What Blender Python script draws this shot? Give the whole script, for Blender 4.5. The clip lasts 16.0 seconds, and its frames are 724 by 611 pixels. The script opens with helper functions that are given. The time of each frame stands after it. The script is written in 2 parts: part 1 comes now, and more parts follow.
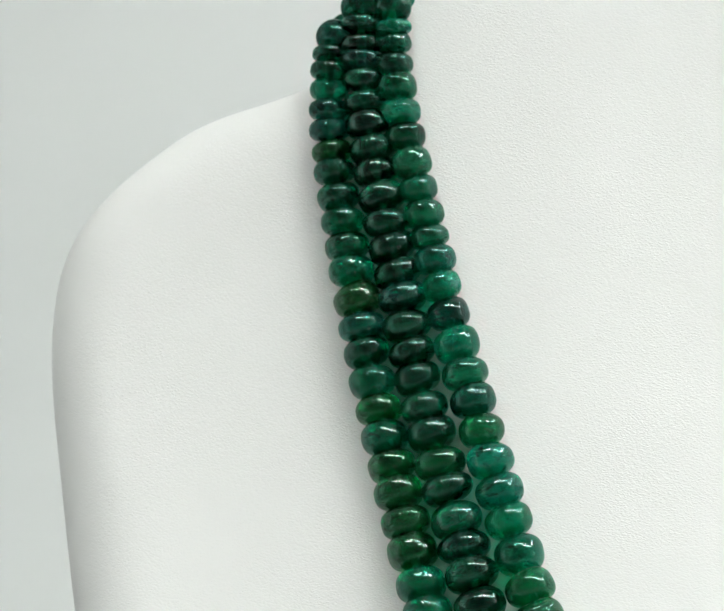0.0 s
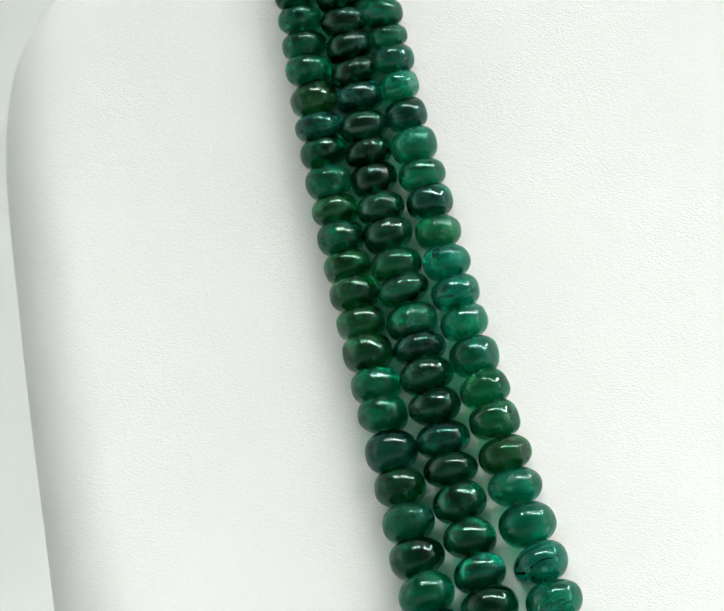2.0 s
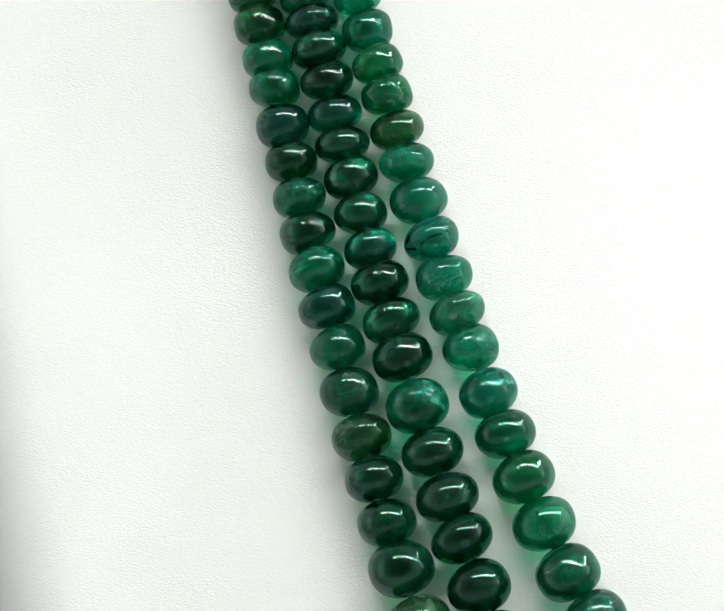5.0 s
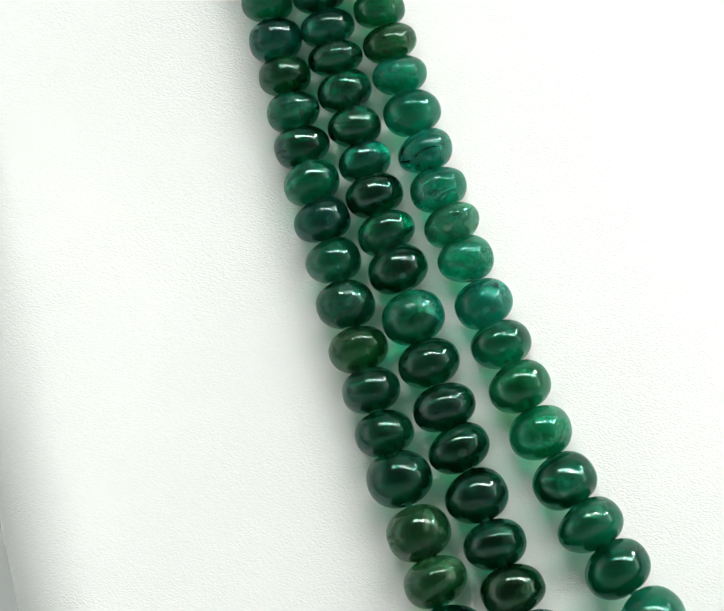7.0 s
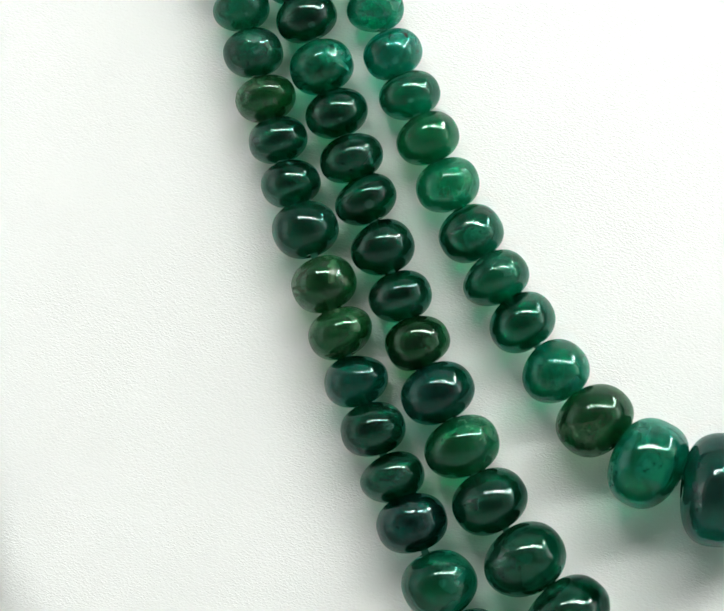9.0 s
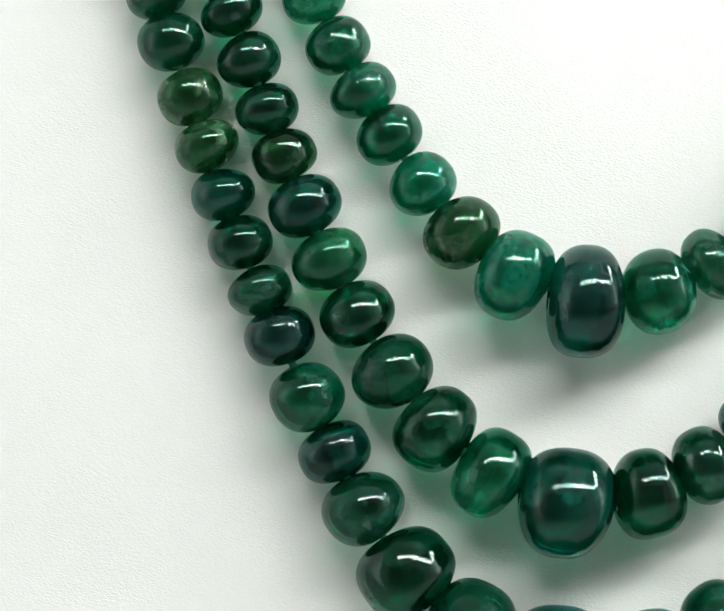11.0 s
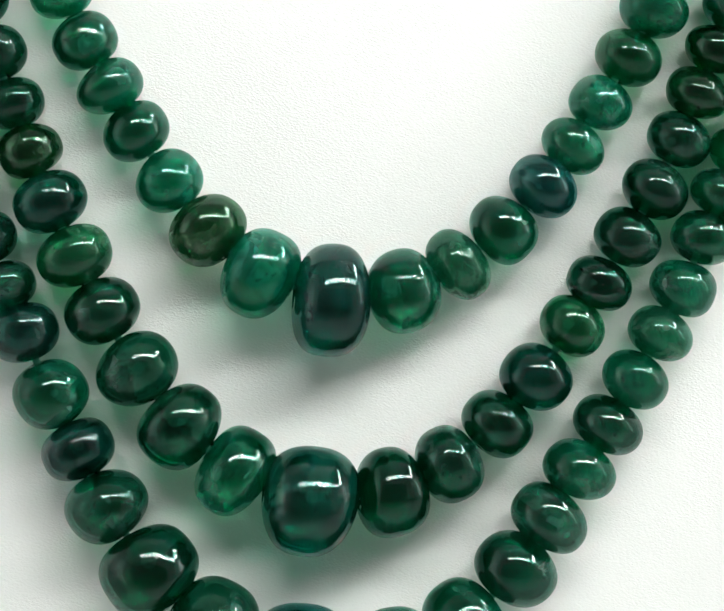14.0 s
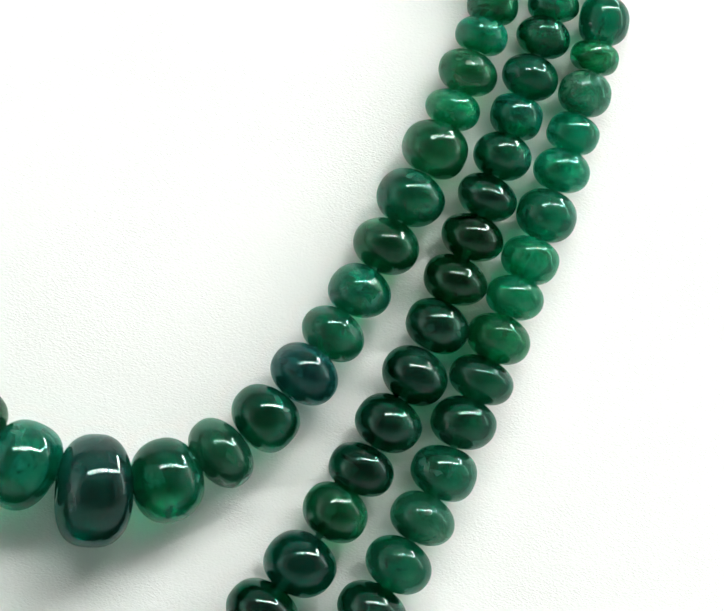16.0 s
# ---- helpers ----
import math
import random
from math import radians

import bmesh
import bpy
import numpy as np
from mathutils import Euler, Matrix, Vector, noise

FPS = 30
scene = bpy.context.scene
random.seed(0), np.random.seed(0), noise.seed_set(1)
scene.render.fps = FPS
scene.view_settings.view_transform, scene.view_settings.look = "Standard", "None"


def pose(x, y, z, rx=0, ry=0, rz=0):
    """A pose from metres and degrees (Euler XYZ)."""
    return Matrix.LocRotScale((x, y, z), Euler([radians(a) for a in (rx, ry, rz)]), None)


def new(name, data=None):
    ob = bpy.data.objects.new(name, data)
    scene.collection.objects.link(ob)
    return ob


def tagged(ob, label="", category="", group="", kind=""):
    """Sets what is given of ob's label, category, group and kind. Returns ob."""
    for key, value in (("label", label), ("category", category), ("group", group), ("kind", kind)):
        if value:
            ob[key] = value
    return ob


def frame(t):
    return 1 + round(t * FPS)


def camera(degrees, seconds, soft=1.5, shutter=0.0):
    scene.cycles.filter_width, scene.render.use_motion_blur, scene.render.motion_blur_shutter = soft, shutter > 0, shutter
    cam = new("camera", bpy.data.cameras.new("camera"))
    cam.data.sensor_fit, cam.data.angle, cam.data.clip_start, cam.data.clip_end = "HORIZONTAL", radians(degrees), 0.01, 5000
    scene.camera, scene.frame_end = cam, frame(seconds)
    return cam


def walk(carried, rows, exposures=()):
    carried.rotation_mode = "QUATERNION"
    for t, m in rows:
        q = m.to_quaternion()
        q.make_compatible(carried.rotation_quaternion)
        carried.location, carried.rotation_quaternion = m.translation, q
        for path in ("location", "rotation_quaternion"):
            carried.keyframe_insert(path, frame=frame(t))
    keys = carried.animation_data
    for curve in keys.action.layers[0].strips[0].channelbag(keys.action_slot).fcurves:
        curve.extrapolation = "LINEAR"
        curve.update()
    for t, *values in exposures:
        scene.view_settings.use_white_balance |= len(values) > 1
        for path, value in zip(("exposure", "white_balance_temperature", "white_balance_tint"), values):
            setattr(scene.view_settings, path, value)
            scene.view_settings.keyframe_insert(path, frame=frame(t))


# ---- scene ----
cam = camera(15, 16.0, 1.35)
cam.data.dof.use_dof, cam.data.dof.focus_distance, cam.data.dof.aperture_fstop = True, 0.303, 80.0
# The bust leans back by TILT; rows are in the bust's own frame: x right, y away, z up along its face.
EYE, TILT = 0.1225, -15.0
BUST = pose(0, 0, EYE, TILT, 0, 0)
ROWS = [
    (0.0, 0.00129, -0.29956, -0.00089, 13.158, 19.523, 0.156),
    (0.5, 0.00100, -0.29916, -0.00069, 12.796, 18.283, 0.011),
    (1.0, 0.00088, -0.29899, -0.00059, 12.394, 17.259, 0.057),
    (1.5, 0.00067, -0.29890, -0.00041, 12.049, 16.292, 0.133),
    (2.0, 0.00043, -0.29876, -0.00031, 12.040, 15.322, 0.018),
    (2.5, 0.00023, -0.29836, 0.00021, 11.607, 13.932, -0.147),
    (3.0, 0.00004, -0.29799, 0.00065, 11.291, 12.919, -0.201),
    (3.5, -0.00009, -0.29770, 0.00097, 10.835, 11.968, -0.327),
    (4.0, -0.00002, -0.29786, 0.00088, 10.280, 10.890, -0.210),
    (4.5, -0.00018, -0.29786, 0.00082, 9.783, 9.813, -0.148),
    (4.7, -0.00030, -0.29748, 0.00102, 9.584, 8.951, -0.091),
    (6.8, -0.00088, -0.29866, 0.00040, 10.044, 7.169, 0.427),
    (7.0, -0.00075, -0.29919, 0.00019, 9.501, 6.658, 0.714),
    (7.5, -0.00084, -0.29786, 0.00046, 10.139, 4.916, 0.601),
    (8.0, -0.00070, -0.29745, 0.00035, 9.548, 3.497, 0.111),
    (8.5, -0.00054, -0.29718, 0.00029, 8.664, 2.382, 0.064),
    (9.0, -0.00056, -0.29710, 0.00003, 7.605, 1.507, 0.088),
    (9.5, -0.00042, -0.29749, -0.00016, 6.462, 0.552, 0.010),
    (9.7, -0.00039, -0.29750, -0.00017, 6.019, -0.066, 0.155),
    (12.0, -0.00007, -0.29593, -0.00067, 4.474, -3.837, 0.205),
    (12.5, -0.00011, -0.29574, -0.00078, 3.671, -4.748, -0.021),
    (13.0, -0.00014, -0.29534, -0.00075, 1.769, -4.616, -0.541),
    (13.5, -0.00026, -0.29595, -0.00036, 0.751, -3.059, -0.306),
    (14.0, 0.00010, -0.29647, -0.00023, -0.294, -2.385, -0.428),
    (14.5, 0.00040, -0.29722, -0.00011, -1.305, -1.009, -0.181),
    (15.0, 0.00051, -0.29735, -0.00014, -2.547, -0.477, -0.384),
    (15.5, 0.00046, -0.29765, -0.00016, -4.084, -0.099, -0.139),
    (16.0, 0.00020, -0.29796, -0.00002, -5.223, 1.504, 0.309),
]
EXPOSURES = [(0.0, -0.99), (2.0, -0.88), (3.5, -0.81), (4.5, -0.80), (7.0, -0.73), (9.0, -0.72), (12.5, -0.70), (16.0, -0.72)]
walk(cam, [(t, BUST @ pose(x, y, z, 90 + pitch, roll, yaw)) for t, x, y, z, yaw, pitch, roll in ROWS], EXPOSURES)

# ---- light ----
LED_POWER, LEG_POWER, HEAD_POWER, ROOM, RIGHT_GLOW, LEFT_FILL = 68.0, 95.0, 160.0, 0.56, 4.0, 0.9
world = bpy.data.worlds.new("dim_room")
scene.world = world
world.use_nodes = True
world.node_tree.nodes["Background"].inputs[0].default_value = (0.98, 1.0, 0.97, 1)
world.node_tree.nodes["Background"].inputs[1].default_value = ROOM


# ---- materials ----
def material(name):
    m = bpy.data.materials.new(name)
    m.use_nodes = True
    t = m.node_tree
    return m, t, t.nodes["Principled BSDF"]


def node(t, kind, **values):
    n = t.nodes.new(kind)
    for key, value in values.items():
        if key in n.inputs:
            n.inputs[key].default_value = value
    return n


def ramp(t, source, stops):
    n = t.nodes.new("ShaderNodeValToRGB")
    while len(n.color_ramp.elements) < len(stops):
        n.color_ramp.elements.new(0.5)
    for e, (at, colour) in zip(n.color_ramp.elements, stops):
        e.position, e.color = at, (*colour, 1)
    t.links.new(source, n.inputs[0])
    return n


def emission(name, colour, strength):
    m, t, p = material(name)
    p.inputs["Base Color"].default_value = (*colour, 1)
    p.inputs["Emission Color"].default_value = (*colour, 1)
    p.inputs["Emission Strength"].default_value = strength
    return m


def patchy_glow_fabric(name, strength):
    """Lit flat fabric; noise in its glow colour paints the light and dark of creases."""
    m, t, p = material(name)
    co = t.nodes.new("ShaderNodeTexCoord")
    folds = node(t, "ShaderNodeTexNoise", Scale=34.0, Detail=5.0, Roughness=0.65, Distortion=1.4)
    t.links.new(co.outputs["Object"], folds.inputs["Vector"])
    # bright and dim patches painted into the emission, no real creases
    tone = ramp(t, folds.outputs["Fac"], [(0.40, (0.05, 0.05, 0.05)), (0.62, (1, 1, 0.985))])
    p.inputs["Base Color"].default_value = (0.8, 0.8, 0.8, 1)
    t.links.new(tone.outputs[0], p.inputs["Emission Color"])
    p.inputs["Emission Strength"].default_value = strength
    return m


POLISH = 0.8  # worn hand polish: less than a perfect facet would mirror


def stone(name, deep, body, vein, tint, milk=0.2, cloud=0.6, black=0.0):
    """Polished beryl: a clear tinted body with darker and milky zones, cloudy inclusions and fine cracks."""
    m, t, p = material(name)
    co = t.nodes.new("ShaderNodeTexCoord")
    info = t.nodes.new("ShaderNodeObjectInfo")
    shift = node(t, "ShaderNodeVectorMath")
    shift.operation = "ADD"
    spread = node(t, "ShaderNodeCombineXYZ")

    def sums(kind, a, b, c=None):
        n = t.nodes.new("ShaderNodeMath")
        n.operation = kind
        for slot, v in enumerate((a, b, c)):
            if isinstance(v, (int, float)):
                n.inputs[slot].default_value = v
            elif v is not None:
                t.links.new(v, n.inputs[slot])
        return n.outputs[0]

    far = sums("MULTIPLY", info.outputs["Random"], 60.0)
    for n in range(3):
        t.links.new(far, spread.inputs[n])
    t.links.new(co.outputs["Object"], shift.inputs[0])
    t.links.new(spread.outputs[0], shift.inputs[1])
    zones = node(t, "ShaderNodeTexNoise", Scale=1.2, Detail=3.0, Roughness=0.55, Distortion=0.6)
    cloudy = node(t, "ShaderNodeTexNoise", Scale=4.2, Detail=7.0, Roughness=0.68, Distortion=0.7)
    crack = node(t, "ShaderNodeTexNoise", Scale=1.8, Detail=2.0, Roughness=0.5, Distortion=2.5)
    for n in (zones, cloudy, crack):
        t.links.new(shift.outputs[0], n.inputs["Vector"])
    base = ramp(t, zones.outputs["Fac"], [(0.32, deep), (0.56, body), (0.85, vein)])
    veil = ramp(t, cloudy.outputs["Fac"], [(0.42, (0, 0, 0)), (0.70, (1, 1, 1))])
    gate = ramp(t, zones.outputs["Fac"], [(0.42, (0, 0, 0)), (0.62, (1, 1, 1))])
    thin = ramp(t, crack.outputs["Fac"], [(0.490, (0, 0, 0)), (0.5, (1, 1, 1)), (0.510, (0, 0, 0))])
    dust = node(t, "ShaderNodeTexNoise", Scale=11.0, Detail=4.0, Roughness=0.75)
    t.links.new(shift.outputs[0], dust.inputs["Vector"])
    specks = ramp(t, dust.outputs["Fac"], [(0.57, (0, 0, 0)), (0.68, (1, 1, 1))])
    fine = sums("MULTIPLY_ADD", thin.outputs[0], 0.10 * cloud, sums("MULTIPLY", sums("MULTIPLY", sums("MULTIPLY_ADD", specks.outputs[0], 0.6, veil.outputs[0]), gate.outputs[0]), cloud))

    def blend(a, b, fac):
        n = t.nodes.new("ShaderNodeMix")
        n.data_type = "RGBA"
        for key, v in (("Factor", fac), ("A", a), ("B", b)):
            if isinstance(v, tuple):
                n.inputs[key].default_value = (*v, 1)
            else:
                t.links.new(v, n.inputs[key])
        return n.outputs["Result"]

    def lively(colour, low, high):
        n = node(t, "ShaderNodeHueSaturation", Saturation=1.0)
        w = node(t, "ShaderNodeMapRange")
        w.inputs["To Min"].default_value, w.inputs["To Max"].default_value = low, high
        t.links.new(info.outputs["Random"], w.inputs["Value"])
        t.links.new(w.outputs[0], n.inputs["Value"])
        t.links.new(colour, n.inputs["Color"])
        return n.outputs[0]

    solid = blend(base.outputs[0], vein, fine)
    glassy = blend(tuple(c * 0.58 for c in tint), tuple(min(c * 1.24, 0.95) for c in tint), zones.outputs["Fac"])
    if black:
        spot = ramp(t, crack.outputs["Fac"], [(0.62, (0, 0, 0)), (0.70, (1, 1, 1))])
        solid = blend(solid, (0.004, 0.010, 0.007), spot.outputs[0])
        glassy = blend(glassy, (0.02, 0.05, 0.03), spot.outputs[0])
    t.nodes.remove(p)
    milky = node(t, "ShaderNodeSubsurfaceScattering", Scale=0.0022, Radius=(0.35, 1.0, 0.75), Roughness=0.6)
    t.links.new(lively(solid, 0.95, 1.25), milky.inputs["Color"])
    clear = node(t, "ShaderNodeBsdfGlass", IOR=1.57, Roughness=0.11)
    t.links.new(lively(glassy, 0.94, 1.10), clear.inputs["Color"])
    flaw = node(t, "ShaderNodeTexNoise", Scale=3.6, Detail=2.5, Roughness=0.5)
    t.links.new(shift.outputs[0], flaw.inputs["Vector"])
    uneven = node(t, "ShaderNodeBump", Strength=0.10, Distance=0.0006)
    t.links.new(flaw.outputs["Fac"], uneven.inputs["Height"])
    t.links.new(uneven.outputs[0], clear.inputs["Normal"])
    share = sums("MINIMUM", sums("ADD", fine, milk), 0.95)
    inside = t.nodes.new("ShaderNodeMixShader")
    t.links.new(share, inside.inputs[0])
    t.links.new(clear.outputs[0], inside.inputs[1])
    t.links.new(milky.outputs[0], inside.inputs[2])
    through_light = t.nodes.new("ShaderNodeBsdfTransparent")
    t.links.new(lively(glassy, 0.94, 1.10), through_light.inputs["Color"])
    gem = node(t, "ShaderNodeMixShader", Fac=0.3)
    t.links.new(inside.outputs[0], gem.inputs[1])
    t.links.new(through_light.outputs[0], gem.inputs[2])
    polish = node(t, "ShaderNodeBsdfGlossy", Roughness=0.015)
    worn = node(t, "ShaderNodeTexNoise", Scale=9.0, Detail=4.0, Roughness=0.6)
    t.links.new(shift.outputs[0], worn.inputs["Vector"])
    dents = node(t, "ShaderNodeBump", Strength=0.09, Distance=0.0002)
    t.links.new(worn.outputs["Fac"], dents.inputs["Height"])
    t.links.new(dents.outputs[0], polish.inputs["Normal"])
    edge = node(t, "ShaderNodeFresnel", IOR=1.57)
    both = t.nodes.new("ShaderNodeMixShader")
    t.links.new(sums("MULTIPLY", edge.outputs[0], POLISH), both.inputs[0])
    t.links.new(gem.outputs[0], both.inputs[1])
    t.links.new(polish.outputs[0], both.inputs[2])
    t.links.new(both.outputs[0], t.nodes["Material Output"].inputs["Surface"])
    return m


STONE = {
    "d": stone("deep_emerald", (0.00064, 0.0176, 0.0088), (0.0012, 0.0496, 0.0264), (0.0448, 0.155, 0.114), (0.0205, 0.492, 0.325)),
    "m": stone("mid_emerald", (0.0008, 0.04, 0.0216), (0.0016, 0.1, 0.056), (0.0488, 0.214, 0.15), (0.0271, 0.615, 0.417)),
    "b": stone("bright_emerald", (0.0016, 0.104, 0.06), (0.0032, 0.2, 0.116), (0.0326, 0.295, 0.205), (0.0309, 0.728, 0.511)),
    "k": stone("spotted_emerald", (0.0016, 0.104, 0.07), (0.0032, 0.2, 0.14), (0.0328, 0.295, 0.229), (0.031, 0.73, 0.562), black=1.0),
    "e": stone("vivid_emerald", (0.0024, 0.152, 0.064), (0.0064, 0.288, 0.128), (0.0569, 0.369, 0.221), (0.0593, 0.795, 0.531), 0.22, 0.45),
    "t": stone("teal_emerald", (0.0004, 0.030, 0.022), (0.001, 0.072, 0.053), (0.040, 0.147, 0.118), (0.02, 0.50, 0.378)),
    "c": stone("clear_teal_emerald", (0.001, 0.088, 0.058), (0.004, 0.17, 0.114), (0.045, 0.28, 0.20), (0.03, 0.72, 0.505), 0.26, 0.45),
    "n": stone("dark_teal_emerald", (0.0004, 0.0144, 0.0112), (0.0008, 0.0368, 0.0288), (0.0407, 0.118, 0.107), (0.0186, 0.378, 0.311)),
    "a": stone("milky_teal_emerald", (0.002, 0.055, 0.05), (0.006, 0.095, 0.082), (0.0525, 0.178, 0.166), (0.032, 0.47, 0.435), 0.4, 0.65),
    "w": stone("mossy_emerald", (0.002, 0.026, 0.010), (0.006, 0.066, 0.027), (0.059, 0.148, 0.0788), (0.046, 0.48, 0.249)),
    "o": stone("olive_emerald", (0.004, 0.0336, 0.0096), (0.0144, 0.084, 0.032), (0.0894, 0.177, 0.0943), (0.0782, 0.473, 0.22), 0.28, 0.65),
    "g": stone("grassy_emerald", (0.0024, 0.076, 0.032), (0.0064, 0.152, 0.0656), (0.0732, 0.229, 0.126), (0.0546, 0.643, 0.381)),
    "p": stone("pale_emerald", (0.0064, 0.096, 0.0528), (0.0224, 0.168, 0.092), (0.114, 0.266, 0.181), (0.0971, 0.615, 0.431), 0.28, 0.6),
}


def leatherette():
    """White embossed leatherette: fine wavy wrinkles that run nearly level, and faint soiling."""
    m, t, p = material("white_leatherette")
    co = t.nodes.new("ShaderNodeTexCoord")
    turn = node(t, "ShaderNodeMapping")
    turn.inputs["Rotation"].default_value = (0, radians(-16), 0)
    t.links.new(co.outputs["Object"], turn.inputs["Vector"])
    drawn = node(t, "ShaderNodeMapping")
    drawn.inputs["Scale"].default_value = (0.55, 1, 1)
    t.links.new(turn.outputs[0], drawn.inputs["Vector"])
    wrinkle = node(t, "ShaderNodeTexNoise", Scale=5400.0, Detail=0.6, Roughness=0.5, Distortion=0.5)
    t.links.new(drawn.outputs[0], wrinkle.inputs["Vector"])
    pores = node(t, "ShaderNodeTexVoronoi", Scale=2300.0)
    pores.feature = "SMOOTH_F1"
    waves = node(t, "ShaderNodeTexNoise", Scale=45.0, Detail=2.0)
    for n in (pores, waves):
        t.links.new(turn.outputs[0], n.inputs["Vector"])
    both = node(t, "ShaderNodeMath")
    both.operation = "MULTIPLY_ADD"
    both.inputs[1].default_value = 0.25
    t.links.new(pores.outputs["Distance"], both.inputs[0])
    t.links.new(wrinkle.outputs["Fac"], both.inputs[2])
    relief = node(t, "ShaderNodeBump", Strength=0.37, Distance=0.00012)
    t.links.new(both.outputs[0], relief.inputs["Height"])
    t.links.new(relief.outputs[0], p.inputs["Normal"])
    tone = ramp(t, waves.outputs["Fac"], [(0.3, (0.806, 0.808, 0.786)), (0.7, (0.836, 0.838, 0.816))])
    t.links.new(tone.outputs[0], p.inputs["Base Color"])
    p.inputs["Roughness"].default_value = 0.5
    p.inputs["Specular IOR Level"].default_value = 0.35
    return m


def cloth(name, colour, rough=0.85, scale=300.0):
    m, t, p = material(name)
    co = t.nodes.new("ShaderNodeTexCoord")
    n = node(t, "ShaderNodeTexNoise", Scale=scale, Detail=3.0)
    big = node(t, "ShaderNodeTexNoise", Scale=4.0, Detail=2.0)
    for k in (n, big):
        t.links.new(co.outputs["Object"], k.inputs["Vector"])
    low = tuple(c * 0.96 for c in colour)
    tone = ramp(t, big.outputs["Fac"], [(0.35, low), (0.65, colour)])
    t.links.new(tone.outputs[0], p.inputs["Base Color"])
    relief = node(t, "ShaderNodeBump", Strength=0.12, Distance=0.0004)
    t.links.new(n.outputs["Fac"], relief.inputs["Height"])
    t.links.new(relief.outputs[0], p.inputs["Normal"])
    p.inputs["Roughness"].default_value = rough
    return m


LEATHER = leatherette()
SWEEP = cloth("white_backdrop_paper", (0.83, 0.85, 0.835))
MAT = cloth("light_grey_mat", (0.27, 0.277, 0.272), 0.95)
PANEL = cloth("white_booth_panel", (0.54, 0.55, 0.54))
CLOTH = cloth("white_cotton", (0.84, 0.85, 0.84), 0.9, 900.0)
TABLE = cloth("dark_table_top", (0.05, 0.052, 0.05), 0.6)
ROOM_WALL = cloth("dim_room_paint", (0.20, 0.20, 0.20))
BOARD = cloth("grey_card_backing", (0.5, 0.5, 0.48))
THREAD = cloth("green_silk_thread", (0.01, 0.16, 0.10), 0.6, 4000.0)
ALUMINIUM, _t, _p = material("brushed_aluminium")
_p.inputs["Metallic"].default_value, _p.inputs["Roughness"].default_value = 1.0, 0.4
_p.inputs["Base Color"].default_value = (0.6, 0.6, 0.6, 1)
LED, LEG, HEAD = [emission("led_chip_phosphor", (0.972, 1.0, 0.978), p) for p in (LED_POWER, LEG_POWER, HEAD_POWER)]


# ---- builders ----
def part(name, bm, mat, parent=None, label="", smooth=True, m=None):
    mesh = bpy.data.meshes.new(name)
    bm.normal_update()
    bm.to_mesh(mesh)
    bm.free()
    mesh.materials.append(mat)
    for f in mesh.polygons:
        f.use_smooth = smooth
    ob = new(name, mesh)
    if parent:
        ob.parent = parent
    if m is not None:
        ob.matrix_local = m
    if label:
        ob["label"] = label
    return ob


def slab(x0, x1, y0, y1, z0, z1, bevel=0.0):
    bm = bmesh.new()
    bmesh.ops.create_cube(bm, size=1)
    for v in bm.verts:
        v.co = Vector((x0 + (v.co.x + 0.5) * (x1 - x0), y0 + (v.co.y + 0.5) * (y1 - y0), z0 + (v.co.z + 0.5) * (z1 - z0)))
    if bevel:
        bmesh.ops.bevel(bm, geom=bm.edges[:], offset=bevel, segments=2, affect="EDGES")
    return bm


def spline(points):
    """Natural cubic through the points, by chord length: a function of the length, and the whole length."""
    pts = np.array(points, float)
    t = np.r_[0, np.cumsum(np.linalg.norm(np.diff(pts, axis=0), axis=1))]
    n, h = len(t), np.diff(t)
    a, r = np.eye(n), np.zeros(pts.shape)
    for i in range(1, n - 1):
        a[i, i - 1 : i + 2] = h[i - 1], 2 * (h[i - 1] + h[i]), h[i]
        r[i] = 6 * ((pts[i + 1] - pts[i]) / h[i] - (pts[i] - pts[i - 1]) / h[i - 1])
    bend = np.linalg.solve(a, r)

    def at(u):
        i = np.clip(np.searchsorted(t, u) - 1, 0, n - 2)
        k = h[i][:, None]
        p, q = ((t[i + 1] - u) / h[i])[:, None], ((u - t[i]) / h[i])[:, None]
        return p * pts[i] + q * pts[i + 1] + ((p**3 - p) * bend[i] + (q**3 - q) * bend[i + 1]) * k * k / 6

    return at, t[-1]


# ---- photo booth: floor sweep, panels, lamps ----
def sweep():
    """White paper hung behind the bust: a small rise off the floor and the back, 2 mm thick."""
    bm = bmesh.new()
    line = [(0.80, 0.0)] + [(0.88 + 0.12 * math.sin(a), 0.122 - 0.12 * math.cos(a)) for a in np.linspace(0, math.pi / 2, 16)] + [(1.0, z) for z in np.linspace(0.2, 1.5, 6)]
    rows = []
    for off in (0.002, 0.0):
        for x in (-1.14, 1.29):
            rows.append([bm.verts.new((x, y - off * (z > 0.1), z + off * (z <= 0.1))) for y, z in line])
    for a, b in ((0, 1), (3, 2)):
        for i in range(len(line) - 1):
            bm.faces.new((rows[a][i], rows[a][i + 1], rows[b][i + 1], rows[b][i]))
    bmesh.ops.recalc_face_normals(bm, faces=bm.faces[:])
    return part("backdrop", bm, SWEEP)


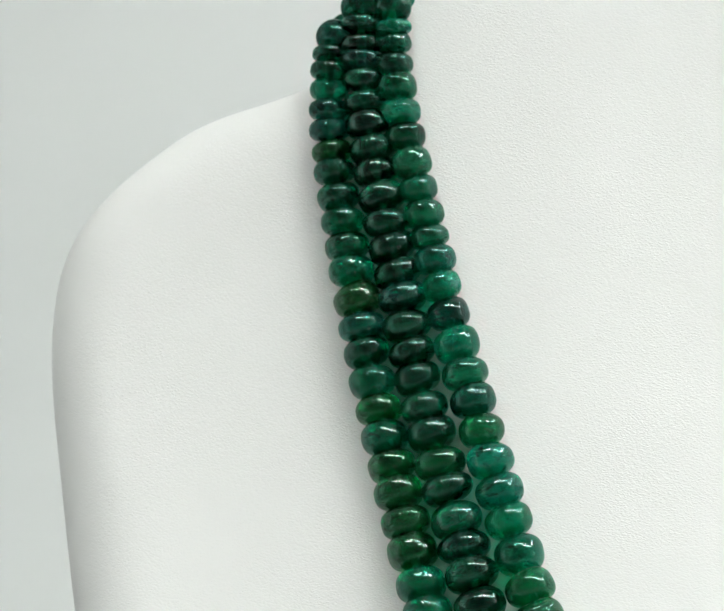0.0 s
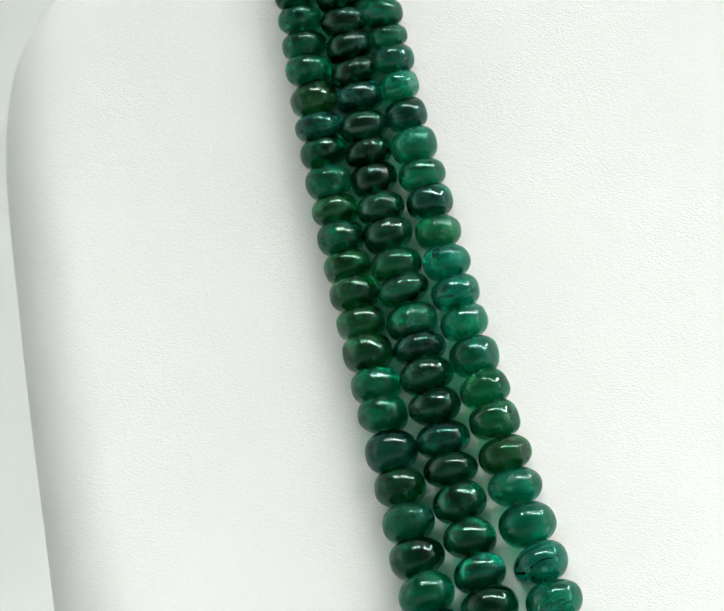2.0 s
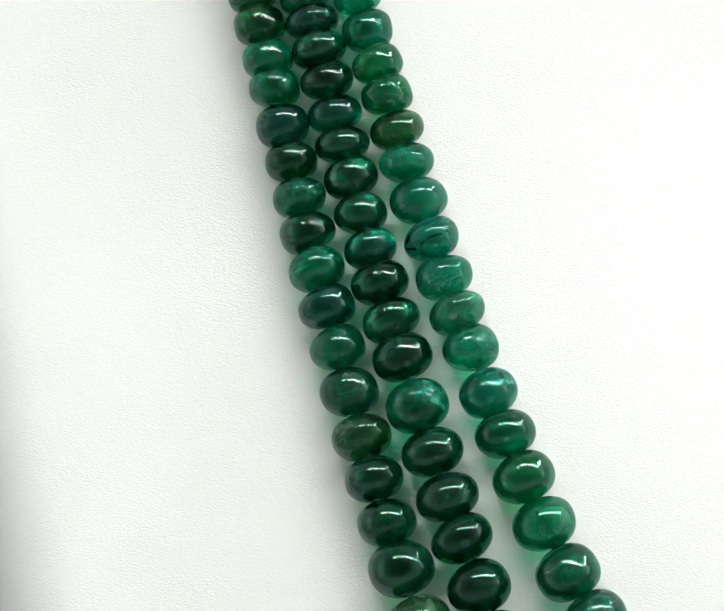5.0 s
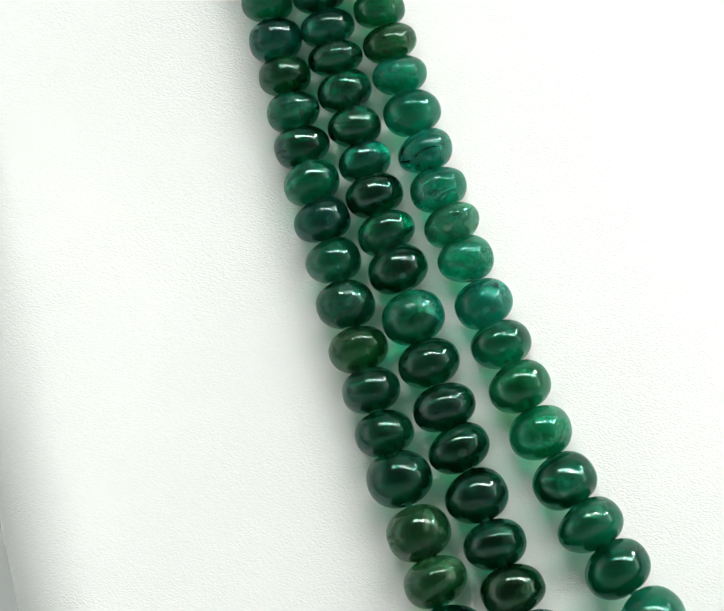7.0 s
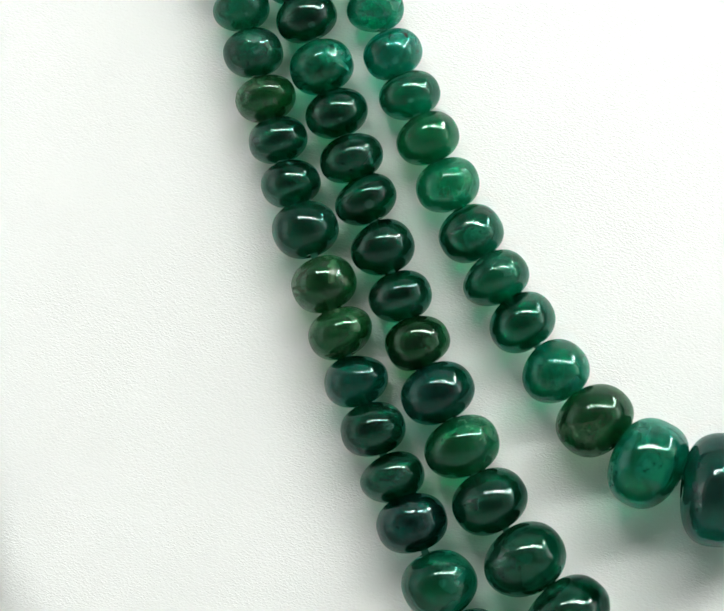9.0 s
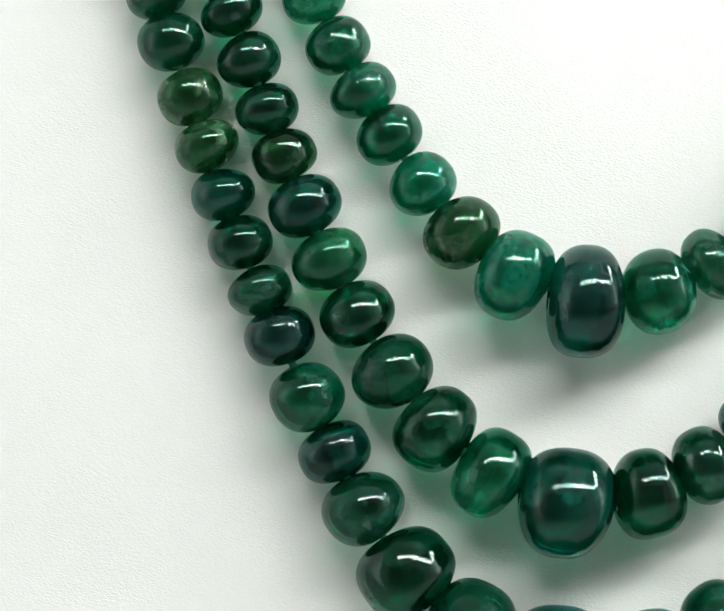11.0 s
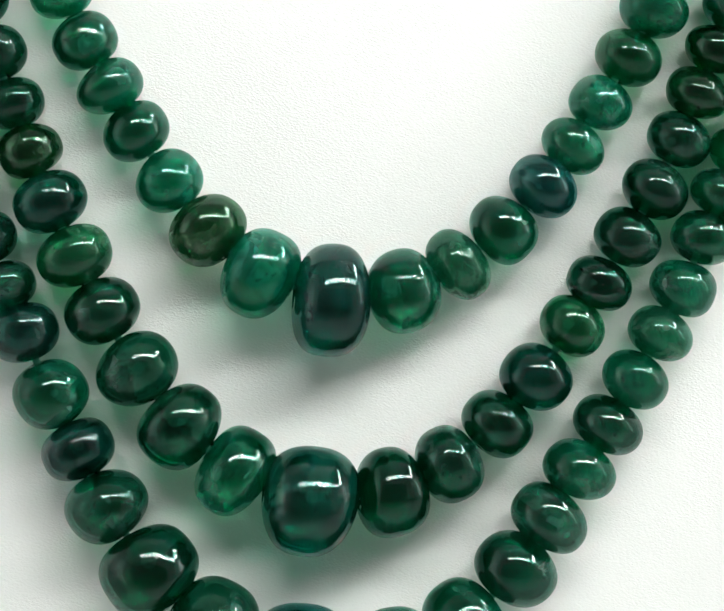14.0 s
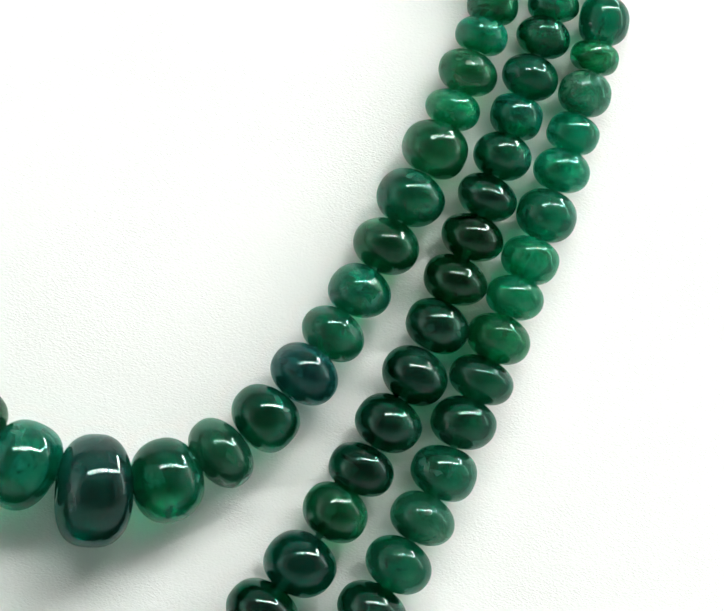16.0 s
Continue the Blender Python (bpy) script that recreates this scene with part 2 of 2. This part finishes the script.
tagged(sweep(), "white backdrop paper hanging behind the bust", "backdrop", kind="structure")
tagged(part("floor_mat", slab(-1.14, 1.29, -0.31, 1.0, -0.005, 0.0, 0.001), MAT, smooth=False), "light grey mat under the bust", "floor", kind="structure")
tagged(part("wall_left", slab(-1.17, -1.15, -0.70, 1.02, 0.0, 1.5), PANEL, smooth=False), "white inner side panel of the photo booth", "wall", kind="structure")
tagged(part("wall_right", slab(1.30, 1.32, -0.70, 1.02, 0.0, 1.5), PANEL, smooth=False), "white inner side panel of the photo booth", "wall", kind="structure")
tagged(part("ceiling", slab(-1.32, 1.32, -1.0, 0.62, 1.5, 1.52), PANEL, smooth=False), "white top panel of the photo booth", "ceiling", kind="structure")
tagged(part("counter", slab(-1.6, 1.6, -1.2, 1.8, -0.80, -0.006, 0.004), TABLE, smooth=False), "dark grey counter under the photo booth", "counter", kind="structure")
tagged(part("floor_room", slab(-2.6, 2.6, -2.6, 2.6, -0.82, -0.80), ROOM_WALL, smooth=False), "dim grey floor of the room", "floor", kind="structure")
tagged(part("wall_room", slab(-2.2, 2.2, -2.42, -2.4, -0.8, 2.2), ROOM_WALL, smooth=False), "dim grey wall of the room behind the camera", "wall", kind="structure")


def led_bar(a, b, mat, wide=0.19, step=0.11, aim=(0, 0, 0.2)):
    """A straight LED batten between two places, its row of chips facing its aim."""
    a, b = Vector(a), Vector(b)
    mid = (a + b) / 2
    along = (b - a).normalized()
    face = (Vector(aim) - mid).normalized()
    side = along.cross(face).normalized()
    face = side.cross(along)
    m = Matrix((along, side, face)).transposed().to_4x4()
    m.translation = mid
    half = (b - a).length / 2
    bar = new("led_bar")
    bar.matrix_world = m
    part("housing", slab(-half, half, -wide * 0.62, wide * 0.62, -0.03, -0.004, 0.002), ALUMINIUM, bar, smooth=False)
    for u in (-half * 0.7, half * 0.7):  # hangers up to the top panel
        foot = m @ Vector((u, 0, -0.028))
        part("hanger", slab(-0.004, 0.004, -0.004, 0.004, 0, 1.5 - foot.z, 0.001), ALUMINIUM, bar, smooth=False, m=m.inverted() @ pose(*foot))
    count = int(2 * half / step)
    chip = None
    for k in range(count):
        at = pose(-half + (k + 0.5) * 2 * half / count, 0, 0)
        if chip is None:
            chip = part("chip", slab(-step * 0.24, step * 0.24, -wide / 2, wide / 2, -0.004, 0.004, 0.0015), mat, bar, "glowing white LED chip", smooth=False, m=at)
        else:
            more = new("chip", chip.data)
            more.parent, more.matrix_local = bar, at
            more["label"] = "glowing white LED chip"
    return tagged(bar, "white LED bar lamp under the booth's top panel", "lamp", group="lamps of the booth")


CORNER = Vector((1.20, -0.36, 1.0))
START = Vector((-0.42, -0.764, 1.12))
led_bar(START, START.lerp(CORNER, 0.47), LED, 0.16)
led_bar(START.lerp(CORNER, 0.475), START.lerp(CORNER, 0.655), HEAD, 0.16, 0.08)
led_bar(START.lerp(CORNER, 0.66), CORNER, LED, 0.16)
led_bar(CORNER + Vector((0.02, 0.11, 0.0)), (0.86, 0.74, 1.30), LEG, 0.175)


def soft_panel(m, wide, high, mat):
    """A diffuser panel added out of view: a slim frame round a lit fabric, standing on a rod and a foot."""
    top = new("soft_panel")
    top.matrix_world = m
    for x0, x1, z0, z1 in ((-wide / 2 - 0.012, wide / 2 + 0.012, high, high + 0.012), (-wide / 2 - 0.012, wide / 2 + 0.012, -0.012, 0.0),
                           (-wide / 2 - 0.012, -wide / 2, 0.0, high), (wide / 2, wide / 2 + 0.012, 0.0, high)):
        part("frame_rail", slab(x0, x1, -0.008, 0.012, z0, z1, 0.002), ALUMINIUM, top, smooth=False)
    part("diffuser", slab(-wide / 2, wide / 2, -0.003, 0.003, 0.0, high), mat, top, "glowing white fabric", smooth=False)
    drop = m.translation.z
    part("rod", slab(-0.008, 0.008, -0.004, 0.008, -drop + 0.012, -0.012, 0.002), ALUMINIUM, top, smooth=False)
    part("foot", slab(-0.09, 0.09, -0.05, 0.06, -drop, -drop + 0.012, 0.004), ALUMINIUM, top, smooth=False)
    return tagged(top, "lit white fabric diffuser panel, added out of view beside the bust", "lamp", group="diffuser panels")


soft_panel(pose(0.80, -0.10, 0.06, 0, 0, -96), 0.14, 0.50, emission("right_diffuser_fabric", (1.0, 1.0, 0.985), RIGHT_GLOW))
# unseen left panel, added as fill for the bust's left side
soft_panel(pose(-0.62, -0.20, 0.12, 0, 0, 106), 0.24, 0.30, patchy_glow_fabric("left_fill_fabric", LEFT_FILL))


def crumpled_cloth(m, wide, high):
    """A white cloth dropped in a heap: sharp folds, falling off to its hem."""
    bm = bmesh.new()
    count = 44
    rows = []
    for i in range(count):
        row = []
        for k in range(count):
            u, v = 2 * i / (count - 1) - 1, 2 * k / (count - 1) - 1
            far = max(1 - (u * u + v * v) * 0.72, 0.0)
            fold = 1 - abs(noise.noise(Vector((u * 2.1, v * 2.1, 3.0)))) * 2.2
            small = 1 - abs(noise.noise(Vector((u * 5.3, v * 5.3, 9.0)))) * 2.0
            z = 0.0015 + high * far * max(0.62 * fold + 0.38 * small, 0.0)
            row.append(bm.verts.new((u * wide / 2 * (0.94 + 0.1 * noise.noise(Vector((v * 2, 5, u)))), v * wide / 2 * (0.94 + 0.1 * noise.noise(Vector((u * 2, 8, v)))), z)))
        rows.append(row)
    for p, q in zip(rows, rows[1:]):
        for k in range(count - 1):
            bm.faces.new((p[k], q[k], q[k + 1], p[k + 1]))
    ob = part("polishing_cloth", bm, CLOTH)
    ob.matrix_world = m
    thick = ob.modifiers.new("thickness", "SOLIDIFY")
    thick.thickness, thick.offset = 0.001, 1.0
    return tagged(ob, "crumpled white polishing cloth lying on the grey mat", "cloth")


crumpled_cloth(pose(-0.44, -0.19, 0.0, 0, 0, 24), 0.24, 0.11)


# ---- the display bust ----
KNEE = 0.05  # the height at which the chest begins to straighten towards the neck


def face_depth(x, z):
    """How far the bust's front lies behind its foremost plane."""
    s, up = max(min(z, KNEE) + 0.03, 0.0), max(z - KNEE, 0.0)
    return s * s / 1.6 + up * (KNEE + 0.03) / 0.8 - up * up / 0.7 + x * x / 2.2 + 0.05 * x


MIDDLE = -0.008  # the bust's own centre line
HALF = [(0, -118), (22, -113), (44, -96), (62, -63.5), (78.5, -26.6), (85.1, 2.3), (92.6, 32.6), (97.1, 55.5), (100.9, 77.2), (103.6, 96.7), (104.7, 109.1), (104.3, 116.3), (102.8, 122.3),
        (99.7, 127.3), (94.8, 131.7), (89.8, 135.0), (84.8, 137.6), (78.8, 139.3), (72.8, 140.6), (67.5, 143.0), (64.8, 149.2), (61.6, 167.4), (52, 184), (31, 190), (0, 191.5)]
WIDER = 1.055  # the far shoulder bulges a little more
EDGE, THICK = 0.013, 0.030


def bust():
    outline = [(MIDDLE - x / 1000, z / 1000) for x, z in HALF] + [(MIDDLE + x * WIDER / 1000, z / 1000) for x, z in HALF[-2:0:-1]]
    at, whole = spline(outline + outline[:1])
    ring = at(np.linspace(0, whole, 361)[:-1])
    centre = np.array((MIDDLE, 0.06))
    bm = bmesh.new()
    steps = [0.03 + 0.97 * k / 55 for k in range(40)]
    steps += [1 - (1 - steps[-1]) * (1 - k / 24) ** 1.0 for k in range(1, 25)]
    layers = []
    for r in steps:
        layer = []
        for p in ring:
            away = p - centre
            size = np.linalg.norm(away)
            q = centre + away * r
            d = (1 - r) * size
            drop = EDGE - math.sqrt(max(EDGE**2 - max(EDGE - d, 0) ** 2, 0))
            layer.append(bm.verts.new((q[0], face_depth(q[0], q[1]) + drop, q[1])))
        layers.append(layer)
    layers.append([bm.verts.new((p[0] * 1.0, face_depth(p[0], p[1]) + THICK, p[1])) for p in ring])
    n = len(ring)
    mid = bm.verts.new((centre[0], face_depth(*centre), centre[1]))
    for i in range(n):
        bm.faces.new((mid, layers[0][i], layers[0][(i + 1) % n]))
    for a, b in zip(layers, layers[1:]):
        for i in range(n):
            bm.faces.new((a[i], b[i], b[(i + 1) % n], a[(i + 1) % n]))
    bmesh.ops.recalc_face_normals(bm, faces=bm.faces[:])
    top = new("display_bust")
    top.matrix_world = BUST
    body = part("padded_front", bm, LEATHER, top, "white grained leatherette over padding")
    # the board behind, following the same outline
    bm = bmesh.new()
    rim = [bm.verts.new((p[0], face_depth(p[0], p[1]) + THICK, p[1])) for p in ring[::3]]
    back = [bm.verts.new((centre[0] + (p[0] - centre[0]) * 0.97, face_depth(p[0], p[1]) + THICK + 0.004, centre[1] + (p[1] - centre[1]) * 0.97)) for p in ring[::3]]
    inner = [bm.verts.new((centre[0] + (p[0] - centre[0]) * 0.4, 0.052, centre[1] + (p[1] - centre[1]) * 0.4)) for p in ring[::3]]
    k = len(rim)
    for i in range(k):
        j = (i + 1) % k
        bm.faces.new((rim[i], back[i], back[j], rim[j]))
        bm.faces.new((back[i], inner[i], inner[j], back[j]))
    bm.faces.new(inner)
    bmesh.ops.recalc_face_normals(bm, faces=bm.faces[:])
    part("backing_board", bm, BOARD, top, "grey card board", smooth=False)
    # the strut that holds it up
    foot = BUST.inverted() @ Vector((MIDDLE, 0.20, 0.002))
    head = Vector((MIDDLE, 0.052, 0.12))
    bm = slab(-0.02, 0.02, -0.002, 0.002, 0, 1)
    run = foot - head
    q = run.to_track_quat("Z", "Y").to_matrix().to_4x4()
    for v in bm.verts:
        v.co = head + q.to_3x3() @ Vector((v.co.x, v.co.y, v.co.z * run.length))
    part("strut", bm, BOARD, top, smooth=False)
    return tagged(top, "white leatherette necklace display bust leaning back on its strut", "display bust")


bust()


# ---- the necklace ----
STRANDS = {
    'inner': dict(
        path=[(-63.8, 145.2), (-63.7, 135.1), (-61.5, 122.3), (-59.0, 110.0), (-55.5, 95.7), (-51.6, 81.0), (-47.0, 65.3), (-41.5, 48.2), (-36.6, 35.2), (-32.7, 25.8), (-28.0, 15.5), (-22.5, 6.0), (-14.7, -4.5), (-1.7, -11.8), (11.9, -8.0), (20.8, 0.2), (27.1, 9.2), (32.8, 19.4), (37.6, 29.1), (42.5, 41.2)],
        widths=[47, 47, 45, 47, 51, 51, 50, 50, 48, 50, 48, 52, 49, 50, 55, 56, 55, 54, 56, 57, 56, 58, 58, 58, 62, 62, 65, 63, 64, 65, 63, 65, 67, 70, 70, 70, 74, 73, 74, 85, 98, 120, 91, 82, 77, 77, 72, 69, 74, 75, 74, 62, 67, 59, 57],
        steps=[26, 19, 26, 29, 32, 31, 34, 33, 33, 29, 30, 33, 36, 40, 38, 34, 38, 38, 39, 37, 43, 41, 38, 43, 39, 47, 47, 46, 43, 43, 54, 49, 52, 55, 59, 55, 55, 64, 66, 72, 80, 79, 65, 61, 63, 54, 55, 58, 59, 60, 50, 44, 45, 41],
        start=0.00,
        stones='mbmdmbdpmmmtbtbmtgkkbcggocckcpbkmgemmmbocnmpmambgmgegbg',
        shapes={39: 0.85, 40: 0.74, 41: 0.58, 42: 0.86, 43: 0.72, 44: 0.76}),
    'middle': dict(
        path=[(-67.6, 145.5), (-67.8, 136.5), (-66.5, 124.9), (-64.2, 112.2), (-62.1, 99.1), (-58.7, 85.5), (-55.1, 71.5), (-51.1, 56.1), (-46.1, 39.5), (-39.5, 19.5), (-35.7, 9.1), (-31.6, -1.3), (-26.0, -12.9), (-17.7, -25.0), (-4.1, -33.1), (10.9, -29.4), (20.2, -20.3), (27.0, -10.2), (33.0, -0.0), (37.6, 10.2), (44.8, 28.4), (49.4, 41.3)],
        widths=[51, 52, 52, 53, 52, 53, 55, 55, 56, 57, 58, 58, 59, 59, 60, 57, 56, 57, 58, 61, 61, 61, 63, 63, 61, 63, 63, 62, 61, 60, 65, 66, 68, 70, 69, 70, 70, 70, 69, 70, 81, 83, 82, 91, 96, 99, 119, 97, 84, 79, 79, 73, 72, 73, 74, 71, 72, 70, 68, 65, 59, 64, 61, 58],
        steps=[22, 23, 21, 24, 29, 27, 32, 29, 33, 33, 31, 33, 31, 36, 32, 33, 37, 33, 40, 31, 40, 34, 34, 37, 41, 37, 40, 43, 42, 41, 45, 44, 57, 54, 52, 48, 55, 56, 54, 58, 63, 65, 72, 76, 75, 86, 88, 69, 67, 65, 67, 54, 58, 60, 59, 54, 51, 48, 49, 48, 47, 47, 42],
        start=0.05,
        stones='dddtdmdddddddtdddddgdmtddtdddtdddbdddddotgdddmtdddtgddddwwdmcmdm',
        shapes={43: 0.78, 44: 0.78, 45: 0.72, 46: 0.84, 47: 0.78, 48: 0.82}),
    'outer': dict(
        path=[(-70.7, 144.8), (-72.1, 135.6), (-71.7, 125.3), (-69.8, 112.8), (-67.5, 99.0), (-64.5, 85.2), (-61.1, 70.7), (-56.9, 53.6), (-51.9, 35.5), (-45.9, 16.1), (-42.0, 4.9), (-38.5, -5.4), (-34.2, -15.5), (-28.4, -27.9), (-20.6, -40.6), (-4.9, -51.2), (13.0, -46.4), (22.0, -35.1), (28.2, -25.1), (33.9, -15.2), (38.5, -4.9), (46.2, 13.0), (52.8, 31.5), (55.2, 39.7)],
        widths=[46, 48, 49, 48, 49, 51, 50, 51, 52, 53, 54, 56, 57, 57, 56, 56, 55, 56, 56, 58, 58, 59, 58, 58, 61, 59, 61, 63, 64, 64, 63, 66, 67, 65, 65, 72, 71, 71, 70, 71, 71, 77, 80, 80, 90, 106, 114, 147, 119, 102, 92, 88, 81, 79, 75, 73, 73, 72, 73, 72, 65, 65, 68, 64, 59, 60, 55, 57],
        steps=[22, 20, 24, 26, 24, 27, 26, 32, 31, 33, 31, 37, 35, 31, 38, 35, 35, 36, 34, 37, 37, 41, 35, 46, 43, 43, 43, 44, 45, 48, 52, 52, 48, 50, 53, 63, 55, 55, 55, 56, 53, 71, 66, 67, 82, 90, 104, 106, 84, 80, 65, 61, 57, 57, 56, 55, 58, 51, 49, 49, 46, 52, 53, 44, 47, 43, 43],
        start=2.61,
        stones='tmdmttoddmdmotdmwdwwwwmmtwmdmtmdodddootddnmndddadmddmdmpmddgeembbpgm',
        shapes={45: 0.78, 46: 0.8, 47: 0.75, 48: 0.88, 49: 0.8, 50: 0.8}),
}


def bead_mesh(seed, full):
    """A polished rondelle, one wide and one long, its hole along z: barrel-sided where full is high, slightly lopsided."""
    rnd = random.Random(seed)
    power, lean, lump = rnd.uniform(full - 0.15, full + 0.2), rnd.uniform(-0.07, 0.07), rnd.uniform(0.012, 0.035)
    tilt, turn = rnd.uniform(-0.08, 0.08), rnd.uniform(0, 6.28)
    rings, around = 26, 48
    bm = bmesh.new()
    rows = []
    for i in range(rings + 1):
        a = math.pi * i / rings
        h = -math.copysign(abs(math.cos(a)) ** (2 / power), math.cos(a)) * 0.5
        r = max(max(math.sin(a), 0.0) ** (2 / power) * 0.5, 0.035)
        if i in (0, rings):
            h *= 0.86
        row = []
        for k in range(around):
            b = 2 * math.pi * k / around
            x, y = r * math.cos(b), r * math.sin(b)
            wob = 1 + lump * noise.noise(Vector((x * 1.8, y * 1.8, h * 1.8)) + Vector((seed * 7.3, 0, 0)))
            z = h * (1 + lean * math.cos(b - turn) * 2 * r * 2) + tilt * x * (1 - (2 * abs(h)) ** 2)
            row.append(bm.verts.new((x * wob, y * wob, z)))
        rows.append(row)
    for p, q in zip(rows, rows[1:]):
        for k in range(around):
            bm.faces.new((p[k], p[(k + 1) % around], q[(k + 1) % around], q[k]))
    bm.faces.new(rows[0][::-1])
    bm.faces.new(rows[-1])
    bmesh.ops.recalc_face_normals(bm, faces=bm.faces[:])
    mesh = bpy.data.meshes.new("bead")
    bm.to_mesh(mesh)
    bm.free()
    mesh.materials.append(STONE["d"])
    for f in mesh.polygons:
        f.use_smooth = True
    return mesh


ROUND = [bead_mesh(s, 2.2) for s in range(14)]
BARREL = [bead_mesh(s + 20, 2.5) for s in range(14)]  # the small ones, packed tight, and the largest


def seat(x, z, wide):
    """The centre of a bead of that width resting on the bust's face at (x, z) of its frame."""
    e = 1e-4
    n = Vector((-(face_depth(x + e, z) - face_depth(x - e, z)) / (2 * e), 1, -(face_depth(x, z + e) - face_depth(x, z - e)) / (2 * e)))
    return Vector((x, face_depth(x, z) - wide / 2 * n.length / n.y, z)), -n.normalized()


def strand(name, spec, necklace, seed):
    rnd = random.Random(seed)
    at, whole = spline(spec["path"])
    fine = at(np.linspace(0, whole, 6000))
    arc = np.r_[0, np.cumsum(np.linalg.norm(np.diff(fine, axis=0), axis=1))]
    where = spec["start"] + np.r_[0, np.cumsum(np.array(spec["steps"]) / 10)]
    flat = [(np.interp(w, arc, fine[:, 0]) / 1000, np.interp(w, arc, fine[:, 1]) / 1000) for w in where]
    widths, stones = [w / 10000 for w in spec["widths"]], list(spec["stones"])
    # on the far shoulder the strand climbs as it does on the near one
    (x, z), axis = flat[-1], MIDDLE + 0.006
    mirror = sorted([(2 * axis - a, b, w) for (a, b), w in zip(flat, widths) if b > z + 0.002], key=lambda q: q[1])
    gap = x - mirror[0][0]
    for k, (a, b, w) in enumerate(mirror):
        flat.append((a + gap * (1 - k / len(mirror)), b + 0.002))
        widths.append(w)
        stones.append(rnd.choice("ddmmmtbe"))
    mid = [seat(x, z, w)[0] for (x, z), w in zip(flat, widths)]
    shapes = [spec["shapes"].get(i, 0.8) for i in range(len(mid))]
    # both ends turn back round the neck
    for end in (0, -1):
        p, q = (mid[0], mid[1]) if end == 0 else (mid[-1], mid[-2])
        way = (p - q).normalized()
        for k in range(7):
            way = (way + Vector((0.12 if end == 0 else -0.12, 1.3, -0.25))).normalized()
            p = p + way * 0.0042
            if end == 0:
                mid.insert(0, p), widths.insert(0, 0.0050), stones.insert(0, "d"), shapes.insert(0, 0.8)
            else:
                mid.append(p), widths.append(0.0050), stones.append("d"), shapes.append(0.8)
    bm = bmesh.new()
    for i, (c, d) in enumerate(zip(mid, mid[1:])):
        # the thread shows only between one bead's end and the next one's
        run, half = d - c, 0.0011
        turn = Matrix.Translation((c + d) / 2) @ run.to_track_quat("Z", "Y").to_matrix().to_4x4()
        bmesh.ops.create_cone(bm, cap_ends=True, segments=10, radius1=0.00042, radius2=0.00042, depth=2 * half, matrix=turn)
    thread = part("strand", bm, THREAD)
    thread.parent = necklace
    thread["label"] = "green silk thread strung with emerald beads"
    # each bead as long as its width suggests, within what the spacing allows
    gaps = np.array([(d - c).length for c, d in zip(mid, mid[1:])])
    n = len(mid)
    rows, want = np.zeros((2 * n - 1, n)), np.zeros(2 * n - 1)
    for i in range(n - 1):
        rows[i, i] = rows[i, i + 1] = 1.0
        want[i] = 2 * gaps[i]
    for i in range(n):
        rows[n - 1 + i, i], want[n - 1 + i] = 0.9, 0.9 * shapes[i] * widths[i]
    lengths = np.linalg.lstsq(rows, want, rcond=None)[0]
    for i, (c, w, s) in enumerate(zip(mid, widths, stones)):
        before, after = mid[max(i - 1, 0)], mid[min(i + 1, len(mid) - 1)]
        along = (after - before).normalized()
        long = min(lengths[i], 1.02 * w)
        shape = (BARREL if w < 0.0060 or w > 0.0095 else ROUND)[rnd.randrange(14)]
        bead = new("bead", shape)
        bead.material_slots[0].link = "OBJECT"
        bead.material_slots[0].material = STONE[s]
        bead.parent = thread
        out = Vector((0, -1, 0))
        out = (out - along * out.dot(along)).normalized()
        side = out.cross(along)
        m = Matrix((side, out, along)).transposed().to_4x4()
        m = Matrix.Translation(c) @ m @ pose(0, 0, 0, rnd.uniform(-7, 7), rnd.uniform(-7, 7), rnd.uniform(0, 360)) @ Matrix.Diagonal((w, w, long, 1))
        bead.matrix_local = m
    return thread


necklace = tagged(new("emerald_necklace"), "three-strand necklace of graduated polished green emerald beads on a white bust", "necklace")
necklace.matrix_world = BUST
for number, (name, spec) in enumerate(STRANDS.items()):
    strand(name, spec, necklace, 11 + number)
